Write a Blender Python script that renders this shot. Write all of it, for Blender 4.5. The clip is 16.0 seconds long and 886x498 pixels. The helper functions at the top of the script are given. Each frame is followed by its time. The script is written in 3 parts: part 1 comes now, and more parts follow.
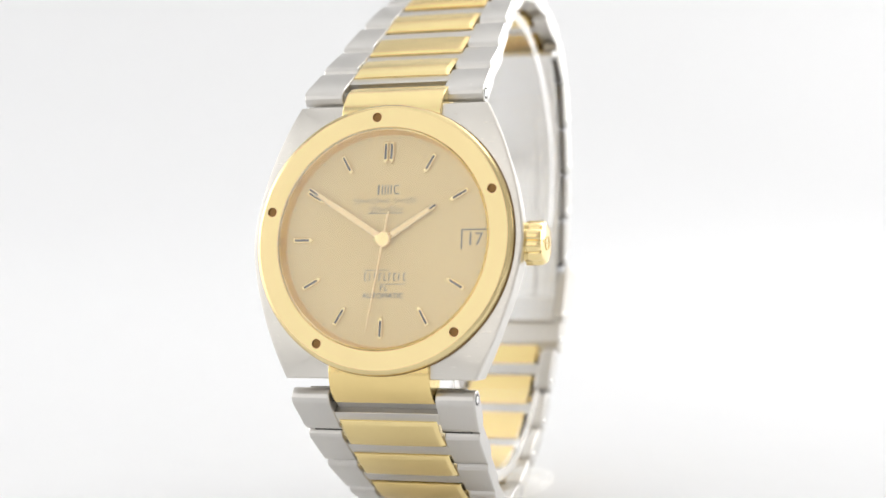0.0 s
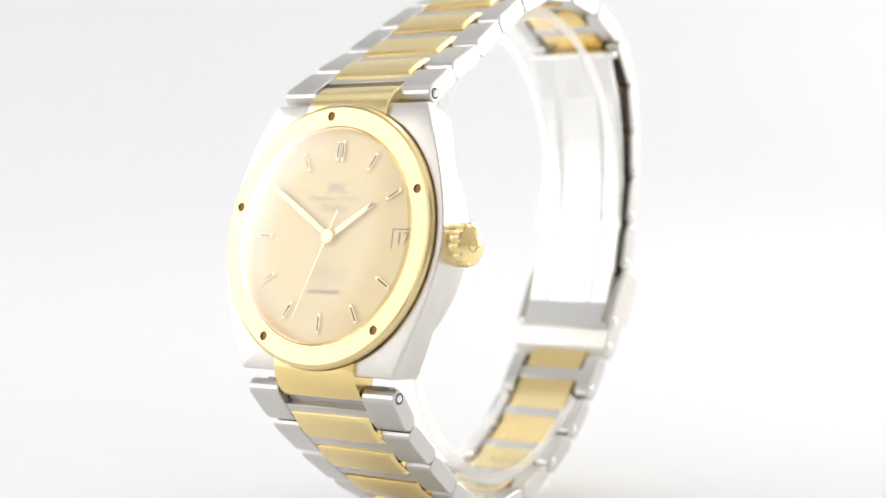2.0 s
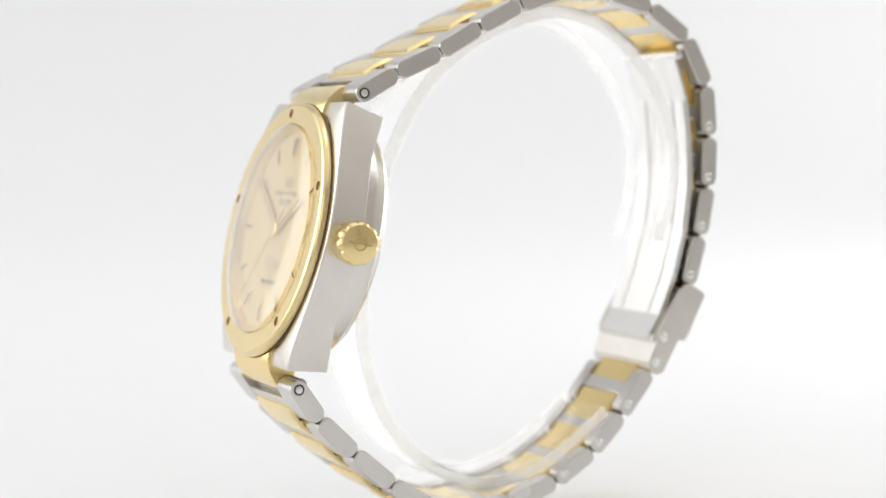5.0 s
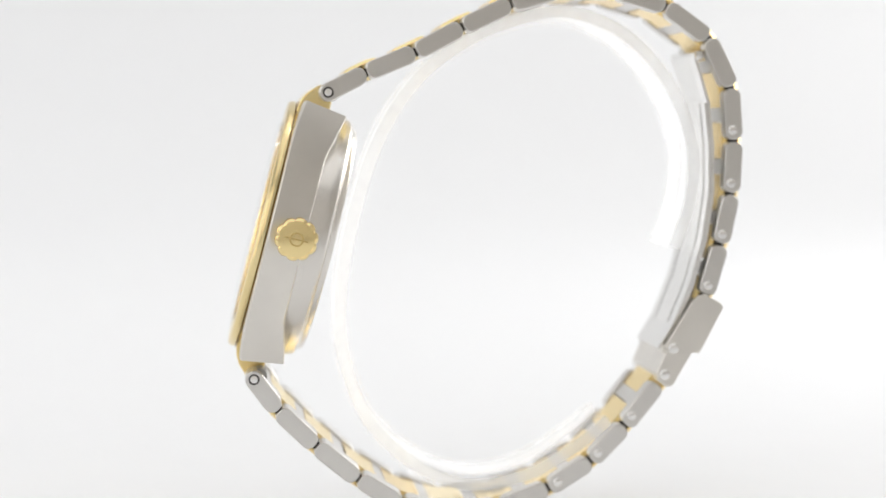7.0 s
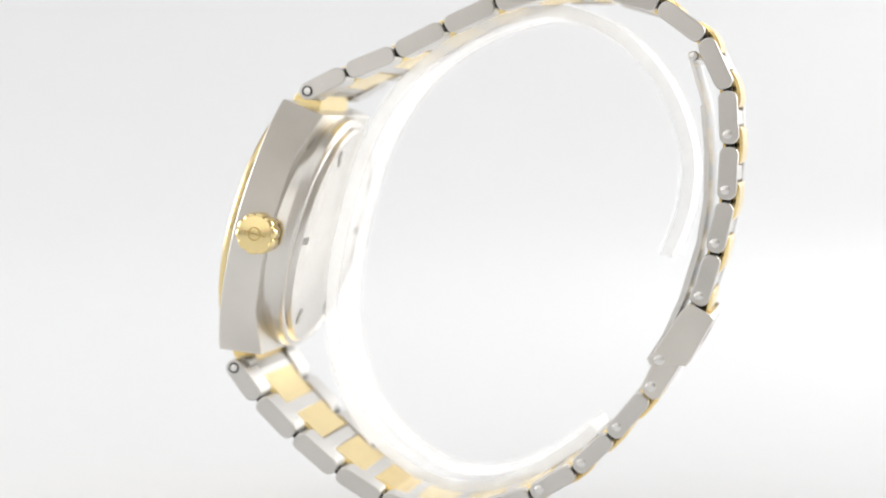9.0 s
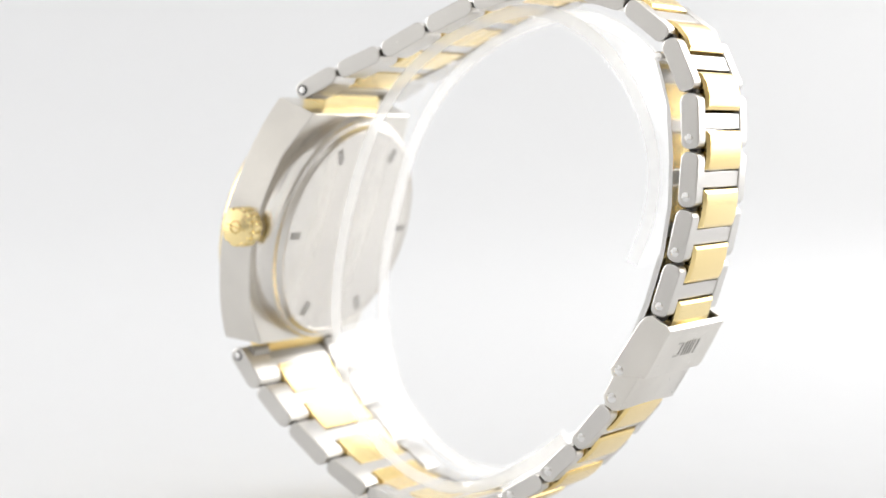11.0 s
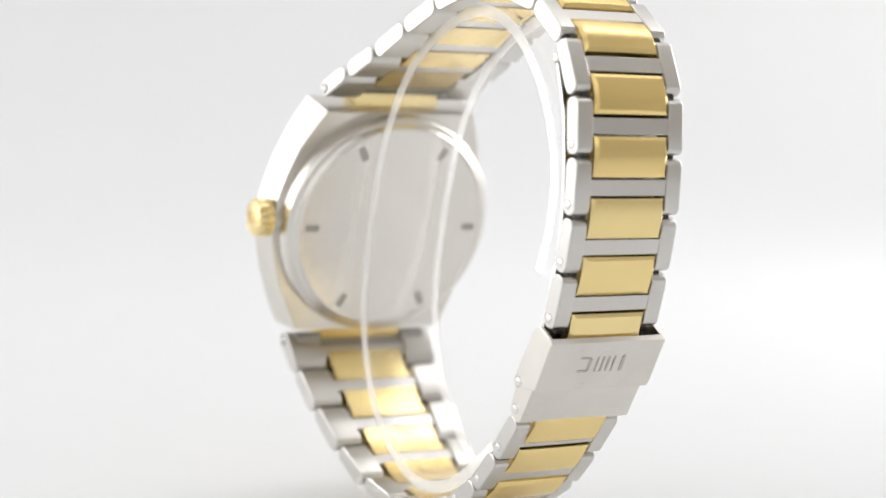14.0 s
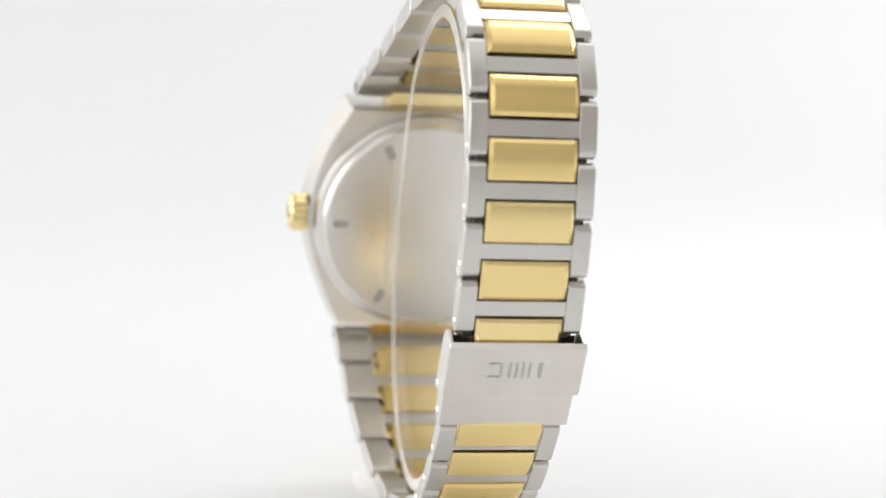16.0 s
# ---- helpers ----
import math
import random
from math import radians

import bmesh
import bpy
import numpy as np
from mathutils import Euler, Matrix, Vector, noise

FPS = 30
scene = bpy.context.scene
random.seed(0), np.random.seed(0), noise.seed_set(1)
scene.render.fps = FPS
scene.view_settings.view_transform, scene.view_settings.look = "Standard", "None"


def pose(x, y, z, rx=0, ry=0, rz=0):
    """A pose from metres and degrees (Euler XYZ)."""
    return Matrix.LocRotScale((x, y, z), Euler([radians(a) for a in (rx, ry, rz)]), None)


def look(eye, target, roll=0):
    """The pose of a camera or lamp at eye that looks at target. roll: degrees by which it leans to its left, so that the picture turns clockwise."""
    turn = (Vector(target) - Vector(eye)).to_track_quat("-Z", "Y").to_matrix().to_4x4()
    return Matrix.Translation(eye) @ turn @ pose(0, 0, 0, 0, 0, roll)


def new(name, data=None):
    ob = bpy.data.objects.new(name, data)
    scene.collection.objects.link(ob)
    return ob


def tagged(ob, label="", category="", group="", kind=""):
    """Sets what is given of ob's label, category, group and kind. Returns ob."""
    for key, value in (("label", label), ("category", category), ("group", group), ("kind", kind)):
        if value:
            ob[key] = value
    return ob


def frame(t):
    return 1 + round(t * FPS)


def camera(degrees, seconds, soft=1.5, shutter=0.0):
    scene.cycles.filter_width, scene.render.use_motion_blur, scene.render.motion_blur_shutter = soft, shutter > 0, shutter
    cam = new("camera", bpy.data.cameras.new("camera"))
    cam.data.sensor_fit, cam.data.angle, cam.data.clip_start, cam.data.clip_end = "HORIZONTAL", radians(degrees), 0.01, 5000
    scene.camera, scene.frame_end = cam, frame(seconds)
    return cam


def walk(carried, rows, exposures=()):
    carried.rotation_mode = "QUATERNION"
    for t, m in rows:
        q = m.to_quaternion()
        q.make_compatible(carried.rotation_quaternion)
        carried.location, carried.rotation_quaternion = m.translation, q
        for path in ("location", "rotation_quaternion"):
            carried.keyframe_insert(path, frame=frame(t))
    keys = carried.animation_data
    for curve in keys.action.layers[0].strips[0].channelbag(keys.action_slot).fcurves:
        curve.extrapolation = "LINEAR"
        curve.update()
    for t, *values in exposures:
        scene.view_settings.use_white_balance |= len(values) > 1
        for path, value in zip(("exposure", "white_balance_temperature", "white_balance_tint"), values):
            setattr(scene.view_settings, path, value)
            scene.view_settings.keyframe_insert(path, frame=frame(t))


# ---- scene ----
U = 0.00108            # metres per plan unit: the case is 34 mm wide
HUB = 34.6             # height of the plan's origin above the tabletop, in plan units
cam = camera(26.52, 16.0, soft=1.5)
EYE = Vector((-1.024, -220.486, 24.021 + HUB)) * U
STILL = look(EYE, EYE + Vector((0, 0.99412, -0.10832)), -0.21)
walk(cam, [(0, STILL), (16, STILL)], [(0, -0.38), (3, -0.38), (4.2, -0.46), (7, -0.46), (11.5, -0.48), (14, -0.51), (16, -0.40)])
cam.data.dof.use_dof = True
cam.data.dof.focus_distance = 203 * U
cam.data.dof.aperture_fstop = 18

# turn of the display about the upright axis, degrees
TURN = [(0, 0.00), (0.5, -4.59), (1, -9.22), (1.5, -13.76), (2, -18.31), (2.5, -22.80), (3, -27.27), (3.5, -31.73), (4, -36.26), (6.5, -59.73), (7, -64.39), (7.5, -69.01), (8, -73.64), (8.5, -78.28), (9, -82.96), (11.5, -106.81), (12, -111.51), (12.5, -116.10), (13, -120.81), (13.5, -125.52), (14, -130.36), (14.5, -135.08), (15, -139.86), (15.5, -144.55), (16, -149.37)]

# ---- light ----
world = bpy.data.worlds.new("world")
scene.world = world
world.use_nodes = True
world.node_tree.nodes["Background"].inputs[0].default_value = (1, 1, 1, 1)
world.node_tree.nodes["Background"].inputs[1].default_value = 0.3


def softbox(name, azimuth, elevation, distance, width, height, radiance, colour=(1, 1, 1)):
    """A rectangular softbox or added fill lamp that faces the watch. Azimuth in degrees to the right of straight back.
    """
    a, e = radians(azimuth), radians(elevation)
    aim = Vector((0, 0, 0.036))
    at = aim + distance * Vector((math.sin(a) * math.cos(e), math.cos(a) * math.cos(e), math.sin(e)))
    lamp = bpy.data.lights.new(name, "AREA")
    lamp.shape, lamp.size, lamp.size_y = "RECTANGLE", width, height
    lamp.energy = radiance * math.pi * width * height
    lamp.color = colour
    ob = new(name, lamp)
    ob.matrix_world = look(at, aim)
    return ob


softbox("softbox_key_core", -80, 15, 0.55, 0.15, 0.21, 2.5)
softbox("softbox_key", -79, 15, 0.58, 0.27, 0.28, 1.4)
softbox("softbox_key_wide", -82, 14, 0.61, 0.48, 0.38, 0.8)
softbox("softbox_key_outer", -84, 13, 0.64, 0.84, 0.50, 1.0)
softbox("softbox_side", 50, 8, 0.72, 0.46, 0.32, 4.1)
softbox("softbox_right", 52, 24, 0.33, 0.20, 0.12, 4.5)
softbox("softbox_rear", -46, 12, 0.76, 0.26, 0.34, 0.35)
# Made-up fill lamps: from above, beside the camera and onto the backdrop.
softbox("added_fill_top", 0, 89, 0.93, 1.5, 1.5, 0.66)
softbox("added_fill_front", -144, 24, 0.80, 0.62, 0.60, 0.92)
backdrop_light = softbox("added_fill_backdrop", 0, 60, 0.80, 1.0, 0.25, 4.7)
backdrop_light.matrix_world = look((0.46, 0.25, 0.93), (0.46, 0.95, 0.25))

# ---- materials ----


def material(name, base, rough, metal=0.0, grain=0.0, grain_scale=(900, 900, 900), spot=0.06, bump=0.0, **more):
    """A surface with fine grain and broad tone variation, both in object space."""
    m = bpy.data.materials.new(name)
    m.use_nodes = True
    nt = m.node_tree
    b = nt.nodes["Principled BSDF"]
    b.inputs["Base Color"].default_value = (*base, 1)
    b.inputs["Roughness"].default_value = rough
    b.inputs["Metallic"].default_value = metal
    for k, v in more.items():
        b.inputs[k.replace("_", " ")].default_value = v
    if grain or bump:
        tc = nt.nodes.new("ShaderNodeTexCoord")
        mp = nt.nodes.new("ShaderNodeMapping")
        mp.inputs["Scale"].default_value = grain_scale
        fine = nt.nodes.new("ShaderNodeTexNoise")
        fine.inputs["Scale"].default_value = 1.0
        fine.inputs["Detail"].default_value = 3
        broad = nt.nodes.new("ShaderNodeTexNoise")
        broad.inputs["Scale"].default_value = 160
        broad.inputs["Detail"].default_value = 2
        nt.links.new(tc.outputs["Object"], mp.inputs[0])
        nt.links.new(mp.outputs[0], fine.inputs["Vector"])
        nt.links.new(tc.outputs["Object"], broad.inputs["Vector"])
        r1 = nt.nodes.new("ShaderNodeMapRange")
        r1.inputs[3].default_value, r1.inputs[4].default_value = rough - grain, rough + grain
        nt.links.new(fine.outputs[0], r1.inputs[0])
        nt.links.new(r1.outputs[0], b.inputs["Roughness"])
        mix = nt.nodes.new("ShaderNodeMix")
        mix.data_type = "RGBA"
        mix.inputs[6].default_value = (*[c * (1 - spot) for c in base], 1)
        mix.inputs[7].default_value = (*[min(1, c * (1 + spot)) for c in base], 1)
        nt.links.new(broad.outputs[0], mix.inputs[0])
        nt.links.new(mix.outputs[2], b.inputs["Base Color"])
        if bump:
            bm = nt.nodes.new("ShaderNodeBump")
            bm.inputs["Strength"].default_value = bump
            bm.inputs["Distance"].default_value = 0.00003
            nt.links.new(fine.outputs[0], bm.inputs["Height"])
            nt.links.new(bm.outputs[0], b.inputs["Normal"])
    return m


STEEL = material("brushed_steel", (0.74, 0.71, 0.66), 0.30, 1.0, 0.07, (900, 9000, 9000), 0.10, 0.14)
STEEL_LINK = material("satin_steel", (0.67, 0.65, 0.62), 0.30, 1.0, 0.06, (12000, 700, 12000), 0.05, 0.12)
POLISHED = material("polished_steel", (0.86, 0.85, 0.83), 0.24, 1.0, 0.02, (2000, 2000, 2000), 0.02)
GOLD = material("polished_gold", (0.93, 0.75, 0.38), 0.16, 1.0, 0.012, (2500, 2500, 2500), 0.04)
GOLD_SATIN = material("satin_gold", (0.94, 0.765, 0.39), 0.24, 1.0, 0.03, (9000, 1200, 9000), 0.06, 0.03)
# random tone per gold piece paints the differing reflections of the centre links
tone_in = GOLD_SATIN.node_tree.nodes.new("ShaderNodeObjectInfo")
tone = GOLD_SATIN.node_tree.nodes.new("ShaderNodeMix")
tone.data_type, tone.blend_type = "RGBA", "MULTIPLY"
tone.inputs[7].default_value = (0.99, 0.91, 0.74, 1)
gold_shader = GOLD_SATIN.node_tree.nodes["Principled BSDF"]
GOLD_SATIN.node_tree.links.new(gold_shader.inputs["Base Color"].links[0].from_socket, tone.inputs[6])
GOLD_SATIN.node_tree.links.new(tone_in.outputs["Random"], tone.inputs[0])
GOLD_SATIN.node_tree.links.new(tone.outputs[2], gold_shader.inputs["Base Color"])
DIAL = material("champagne_dial", (0.83, 0.645, 0.295), 0.5, 0.1, 0.05, (9000, 900, 9000), 0.03, 0.05)
BEZEL = material("satin_bezel_gold", (0.83, 0.675, 0.36), 0.22, 1.0, 0.04, (2500, 2500, 9000), 0.05, 0.04)
HAND = material("pale_gold_hand", (0.80, 0.63, 0.35), 0.16, 0.95, 0.03, (2500, 2500, 2500), 0.04)
BACK = material("circular_brushed_steel", (0.77, 0.74, 0.695), 0.25, 1.0, 0.04, (2500, 2500, 2500), 0.04, 0.04, Anisotropic=0.65)
turning = BACK.node_tree.nodes.new("ShaderNodeTangent")
turning.direction_type, turning.axis = "RADIAL", "Z"
BACK.node_tree.links.new(turning.outputs[0], BACK.node_tree.nodes["Principled BSDF"].inputs["Tangent"])
# For real dark inlays, and for shade painted in joints and screw recesses.
DARK = material("inlay_and_shade", (0.045, 0.04, 0.035), 0.5, 0, 0.05)
INK = material("brown_ink", (0.19, 0.16, 0.125), 0.6, 0, 0.05)
# Darker steel that carries painted shade: opener slots, joint fillers, hinge lugs.
SHADE_STEEL = material("shade_steel", (0.44, 0.425, 0.40), 0.5, 1.0, 0.05)
CUT_GOLD = material("engraved_gold", (0.66, 0.49, 0.20), 0.35, 1.0, 0.05)
GAP_SHADE = material("gap_shade_brown", (0.34, 0.22, 0.10), 0.4, 0.7, 0.05)
ETCHED = material("etched_steel", (0.56, 0.54, 0.51), 0.5, 1.0, 0.05)
HOLE = material("hole_floor", (0.30, 0.15, 0.04), 0.5, 0.3, 0.05)


def clear(name, base, gain, rough, haze=0.0, power=3.0, extra_gloss=False):
    """A clear sheet: light passes straight, the gloss grows towards grazing, a little haze scatters."""
    m = bpy.data.materials.new(name)
    m.use_nodes = True
    nt = m.node_tree
    nt.nodes.remove(nt.nodes["Principled BSDF"])
    def node(kind, **values):
        n = nt.nodes.new("ShaderNode" + kind)
        for k, v in values.items():
            n.inputs[k].default_value = v
        return n
    facing = node("LayerWeight", Blend=0.5)
    bend, scale, lift = node("Math"), node("Math"), node("Math")
    bend.operation, scale.operation, lift.operation, lift.use_clamp = "POWER", "MULTIPLY", "ADD", True
    bend.inputs[1].default_value, scale.inputs[1].default_value, lift.inputs[1].default_value = power, gain, base
    nt.links.new(facing.outputs["Facing"], bend.inputs[0])
    nt.links.new(bend.outputs[0], scale.inputs[0])
    nt.links.new(scale.outputs[0], lift.inputs[0])
    coat = node("BsdfGlossy", Roughness=rough)
    coat.inputs["Color"].default_value = (0.98, 0.98, 0.98, 1)
    body = node("BsdfTransparent")
    body.inputs["Color"].default_value = (0.995, 0.995, 0.995, 1)
    if haze:
        milk, both = node("BsdfTranslucent"), node("MixShader")
        milk.inputs["Color"].default_value = (0.96, 0.96, 0.96, 1)
        cloud, span = node("TexNoise", Scale=700.0, Detail=3.0), node("MapRange")
        span.inputs[3].default_value, span.inputs[4].default_value = haze * 0.9, haze * 1.1
        place = node("TexCoord")
        nt.links.new(place.outputs["Object"], cloud.inputs["Vector"])
        nt.links.new(cloud.outputs[0], span.inputs[0])
        nt.links.new(span.outputs[0], both.inputs[0])
        nt.links.new(body.outputs[0], both.inputs[1])
        nt.links.new(milk.outputs[0], both.inputs[2])
        body = both
    if extra_gloss:  # gloss added over all that passes, to brighten the strip
        mix = node("AddShader")
        nt.links.new(lift.outputs[0], coat.inputs["Color"])
        nt.links.new(body.outputs[0], mix.inputs[0])
        nt.links.new(coat.outputs[0], mix.inputs[1])
    else:
        mix = node("MixShader")
        nt.links.new(lift.outputs[0], mix.inputs[0])
        nt.links.new(body.outputs[0], mix.inputs[1])
        nt.links.new(coat.outputs[0], mix.inputs[2])
    nt.links.new(mix.outputs[0], nt.nodes["Material Output"].inputs["Surface"])
    return m


CRYSTAL = clear("sapphire_crystal", 0.15, 0.95, 0.12, power=3.0)
ACRYLIC = clear("clear_acrylic", 0.025, 0.11, 0.07, 0.02, extra_gloss=True)
CUT_EDGE = clear("sawn_acrylic_edge", 0.05, 0.18, 0.30, 0.32, extra_gloss=True)
PAPER = material("white_paper", (0.804, 0.809, 0.819), 0.8, 0, 0.05, (1500, 1500, 1500), 0.01, 0.05)
CLOTH = material("grey_cloth", (0.76, 0.73, 0.685), 0.9, 0, 0.05, (800, 800, 800), 0.04, 0.1)
FABRIC = material("white_fabric", (0.8, 0.8, 0.8), 0.9, 0, 0.05, (800, 800, 800), 0.02, 0.1)


# ---- building tools ----


def finish(bm, name, mat, smooth=20):
    bmesh.ops.recalc_face_normals(bm, faces=bm.faces)
    for f in bm.faces:
        f.smooth = True
    for e in bm.edges:
        if len(e.link_faces) == 2 and e.calc_face_angle(0) > radians(smooth):
            e.smooth = False
    me = bpy.data.meshes.new(name)
    bm.to_mesh(me)
    bm.free()
    me.materials.append(mat)
    return me


def part(name, bm, mat, parent, label="", basis=None):
    """One mesh under a thing or part, built in plan units."""
    me = bm if isinstance(bm, bpy.types.Mesh) else finish(bm, name, mat)
    ob = new(name, me)
    ob.parent = parent
    if basis is not None:
        ob.matrix_basis = basis
    return tagged(ob, label)


def loft(rings, closed=True, caps=True):
    """Skin between rings of equal length, scaled to metres."""
    bm = bmesh.new()
    vs = [[bm.verts.new(Vector(p) * U) for p in r] for r in rings]
    n = len(vs[0])
    for r0, r1 in zip(vs, vs[1:]):
        for i in range(n if closed else n - 1):
            j = (i + 1) % n
            bm.faces.new((r0[i], r0[j], r1[j], r1[i]))
    if caps:
        bm.faces.new(list(reversed(vs[0])))
        bm.faces.new(vs[-1])
    return bm


def lathe(profile, steps=96, axis="n", wave=None, caps=True):
    """Turned shape from (radius, height); axis n, or x for the crown."""
    rings = []
    for r, h in profile:
        ring = []
        for k in range(steps):
            a = 2 * math.pi * k / steps
            q = r * (wave(a, r) if wave else 1)
            ring.append((q * math.cos(a), q * math.sin(a), h) if axis == "n" else (h, q * math.cos(a), q * math.sin(a)))
        rings.append(ring)
    return loft(rings, True, caps)


def torus_lathe(profile, steps=96):
    """Turned ring whose profile closes on itself."""
    return lathe(list(profile) + [profile[0]], steps, caps=False)


def block(x0, x1, u0, u1, n0, n1, bevel=0.0):
    bm = bmesh.new()
    v = [bm.verts.new(Vector((x, u, n)) * U) for n in (n0, n1) for x, u in ((x0, u0), (x1, u0), (x1, u1), (x0, u1))]
    for f in ((3, 2, 1, 0), (4, 5, 6, 7), (0, 1, 5, 4), (1, 2, 6, 5), (2, 3, 7, 6), (3, 0, 4, 7)):
        bm.faces.new([v[i] for i in f])
    if bevel:
        bmesh.ops.bevel(bm, geom=list(bm.edges), offset=bevel * U, segments=2, profile=0.5, affect="EDGES")
    return bm


def prism(outline, x0, x1, bevel=0.0):
    """Side outline (y, z) carried from x0 to x1, with its side edges eased."""
    c = Vector((sum(p[0] for p in outline), sum(p[1] for p in outline))) / len(outline)
    def ring(x, inset):
        pts = []
        n = len(outline)
        for i in range(n):
            a, b, d = (Vector(outline[(i + k) % n]) for k in (-1, 0, 1))
            t = ((b - a).normalized() + (d - b).normalized())
            t = t.normalized() if t.length > 1e-6 else (d - b).normalized()
            nrm = Vector((-t.y, t.x))
            if nrm.dot(b - c) > 0:
                nrm = -nrm
            q = b + nrm * inset
            pts.append((x, q.x, q.y))
        return pts
    s = 1 if x1 > x0 else -1
    if bevel:
        return loft([ring(x0, bevel), ring(x0 + s * bevel * 0.3, bevel * 0.3), ring(x0 + s * bevel, 0),
                     ring(x1 - s * bevel, 0), ring(x1 - s * bevel * 0.3, bevel * 0.3), ring(x1, bevel)])
    return loft([ring(x0, 0), ring(x1, 0)])


def join(target, other):
    me = bpy.data.meshes.new("join")
    other.to_mesh(me)
    other.free()
    target.from_mesh(me)
    bpy.data.meshes.remove(me)
    return target


def letters(text, size, mat, name):
    """Built-in font as a thin mesh, centred, size in plan units."""
    cu = bpy.data.curves.new(name, "FONT")
    cu.body, cu.size, cu.align_x, cu.align_y, cu.extrude = text, size * U, "CENTER", "CENTER", 0.02 * U
    ob = bpy.data.objects.new(name, cu)
    scene.collection.objects.link(ob)
    bpy.context.view_layer.update()
    me = bpy.data.meshes.new_from_object(ob.evaluated_get(bpy.context.evaluated_depsgraph_get()))
    bpy.data.objects.remove(ob)
    me.materials.clear()
    me.materials.append(mat)
    return me


# ---- the place: a white paper sweep, closed in by added tent walls ----


def sweep():
    """Tabletop that curves up into the back wall in one sheet of paper."""
    prof = [(-0.9, 0.0), (-0.3, 0.0), (0.1, 0.0), (0.3, 0.0)]
    for k in range(1, 25):
        a = radians(90 * k / 24)
        prof.append((0.3 + 0.6 * math.sin(a), 0.6 - 0.6 * math.cos(a)))
    prof += [(0.9, 0.7), (0.9, 1.0)]
    bm = bmesh.new()
    rows = [[bm.verts.new((x, y, z)) for x in np.linspace(-0.9, 0.9, 7)] for y, z in prof]
    for a, b in zip(rows, rows[1:]):
        for i in range(6):
            bm.faces.new((a[i], a[i + 1], b[i + 1], b[i]))
    ob = new("backdrop", finish(bm, "backdrop", PAPER, 60))
    mod = ob.modifiers.new("thickness", "SOLIDIFY")
    mod.thickness, mod.offset = 0.002, -1
    return tagged(ob, "seamless white paper sweep curving from tabletop to wall", "backdrop", kind="structure")


def panel(name, lo, hi, mat, label):
    bm = block(*[v / U for pair in zip(lo, hi) for v in pair])
    return tagged(new(name, finish(bm, name, mat)), label, "tent wall", kind="structure")


sweep()
# Unseen sides and top, added to close the place and feed reflections.
panel("wall_left", (-0.93, -0.92, -0.02), (-0.905, 0.95, 1.02), FABRIC, "unseen plain white side added to close the place")
panel("wall_right", (0.905, -0.92, -0.02), (0.93, 0.95, 1.02), CLOTH, "unseen plain pale grey side added to close the place and dim reflections")
panel("wall_front", (-0.93, -0.95, -0.02), (0.93, -0.925, 1.02), CLOTH, "unseen plain pale grey front added to close the place and tone reflections")
panel("ceiling", (-0.93, -0.95, 1.025), (0.93, 0.95, 1.05), FABRIC, "unseen plain white top added to close the place")

# ---- the watch ----
# watch space: x to the crown, y from the face back to the clasp, z up
PLACE = Matrix.Translation(Vector((-7.6236, -21.3809, 3.516 + HUB)) * U) @ pose(0, 0, 0, 0, 0, -19.72) @ pose(0, 0, 0, 0, -2.4, 0)
# face space: x to the crown, u to twelve o'clock, n out of the dial
PITCH = radians(15)
FACE = PLACE @ Matrix(((1, 0, 0, 0), (0, math.sin(PITCH), -math.cos(PITCH), 0), (0, math.cos(PITCH), math.sin(PITCH), 0), (0, 0, 0, 1)))

watch = tagged(new("wristwatch"), "two-tone steel and gold wristwatch with champagne dial on clear stand", "wristwatch")
watch.empty_display_size = 0.01


def case_outline(inset):
    pts = []
    def half(u):
        return 15.45 - 4.6 * (abs(u) / 14.9) ** 1.65
    us = [14.9 * math.sin(radians(a)) for a in np.linspace(-90, 90, 49)]
    for u in us:
        pts.append((half(u) - inset, u * (14.9 - inset) / 14.9))
    for x in np.linspace(half(14.9), -half(14.9), 13)[1:-1]:
        pts.append((x * (1 - inset / 11), 14.9 - inset))
    for u in reversed(us):
        pts.append((-half(u) + inset, u * (14.9 - inset) / 14.9))
    for x in np.linspace(-half(14.9), half(14.9), 13)[1:-1]:
        pts.append((x * (1 - inset / 11), -14.9 + inset))
    return pts


def build_case():
    def front(u):
        return -1.06 - 0.5 * (abs(u) / 14.9) ** 6
    def back(u):
        return -5.15 - 0.012 * abs(u) - 0.24 * max(0, abs(u) - 9.2)
    rings = []
    for inset, drop in ((2.8, 0.9), (2.7, 0), (0.30, 0), (0.09, 0.06), (0.0, 0.22)):
        rings.append([(x, u, front(u) - drop) for x, u in case_outline(inset)])
    for inset, rise in ((0.62, 0.12), (0.75, 0.0), (2.2, -0.1)):
        rings.append([(x, u, back(u) + rise) for x, u in case_outline(inset)])
    bm = loft(rings)
    return part("case", bm, STEEL, watch, "brushed steel barrel-shaped case", FACE)


case = build_case()


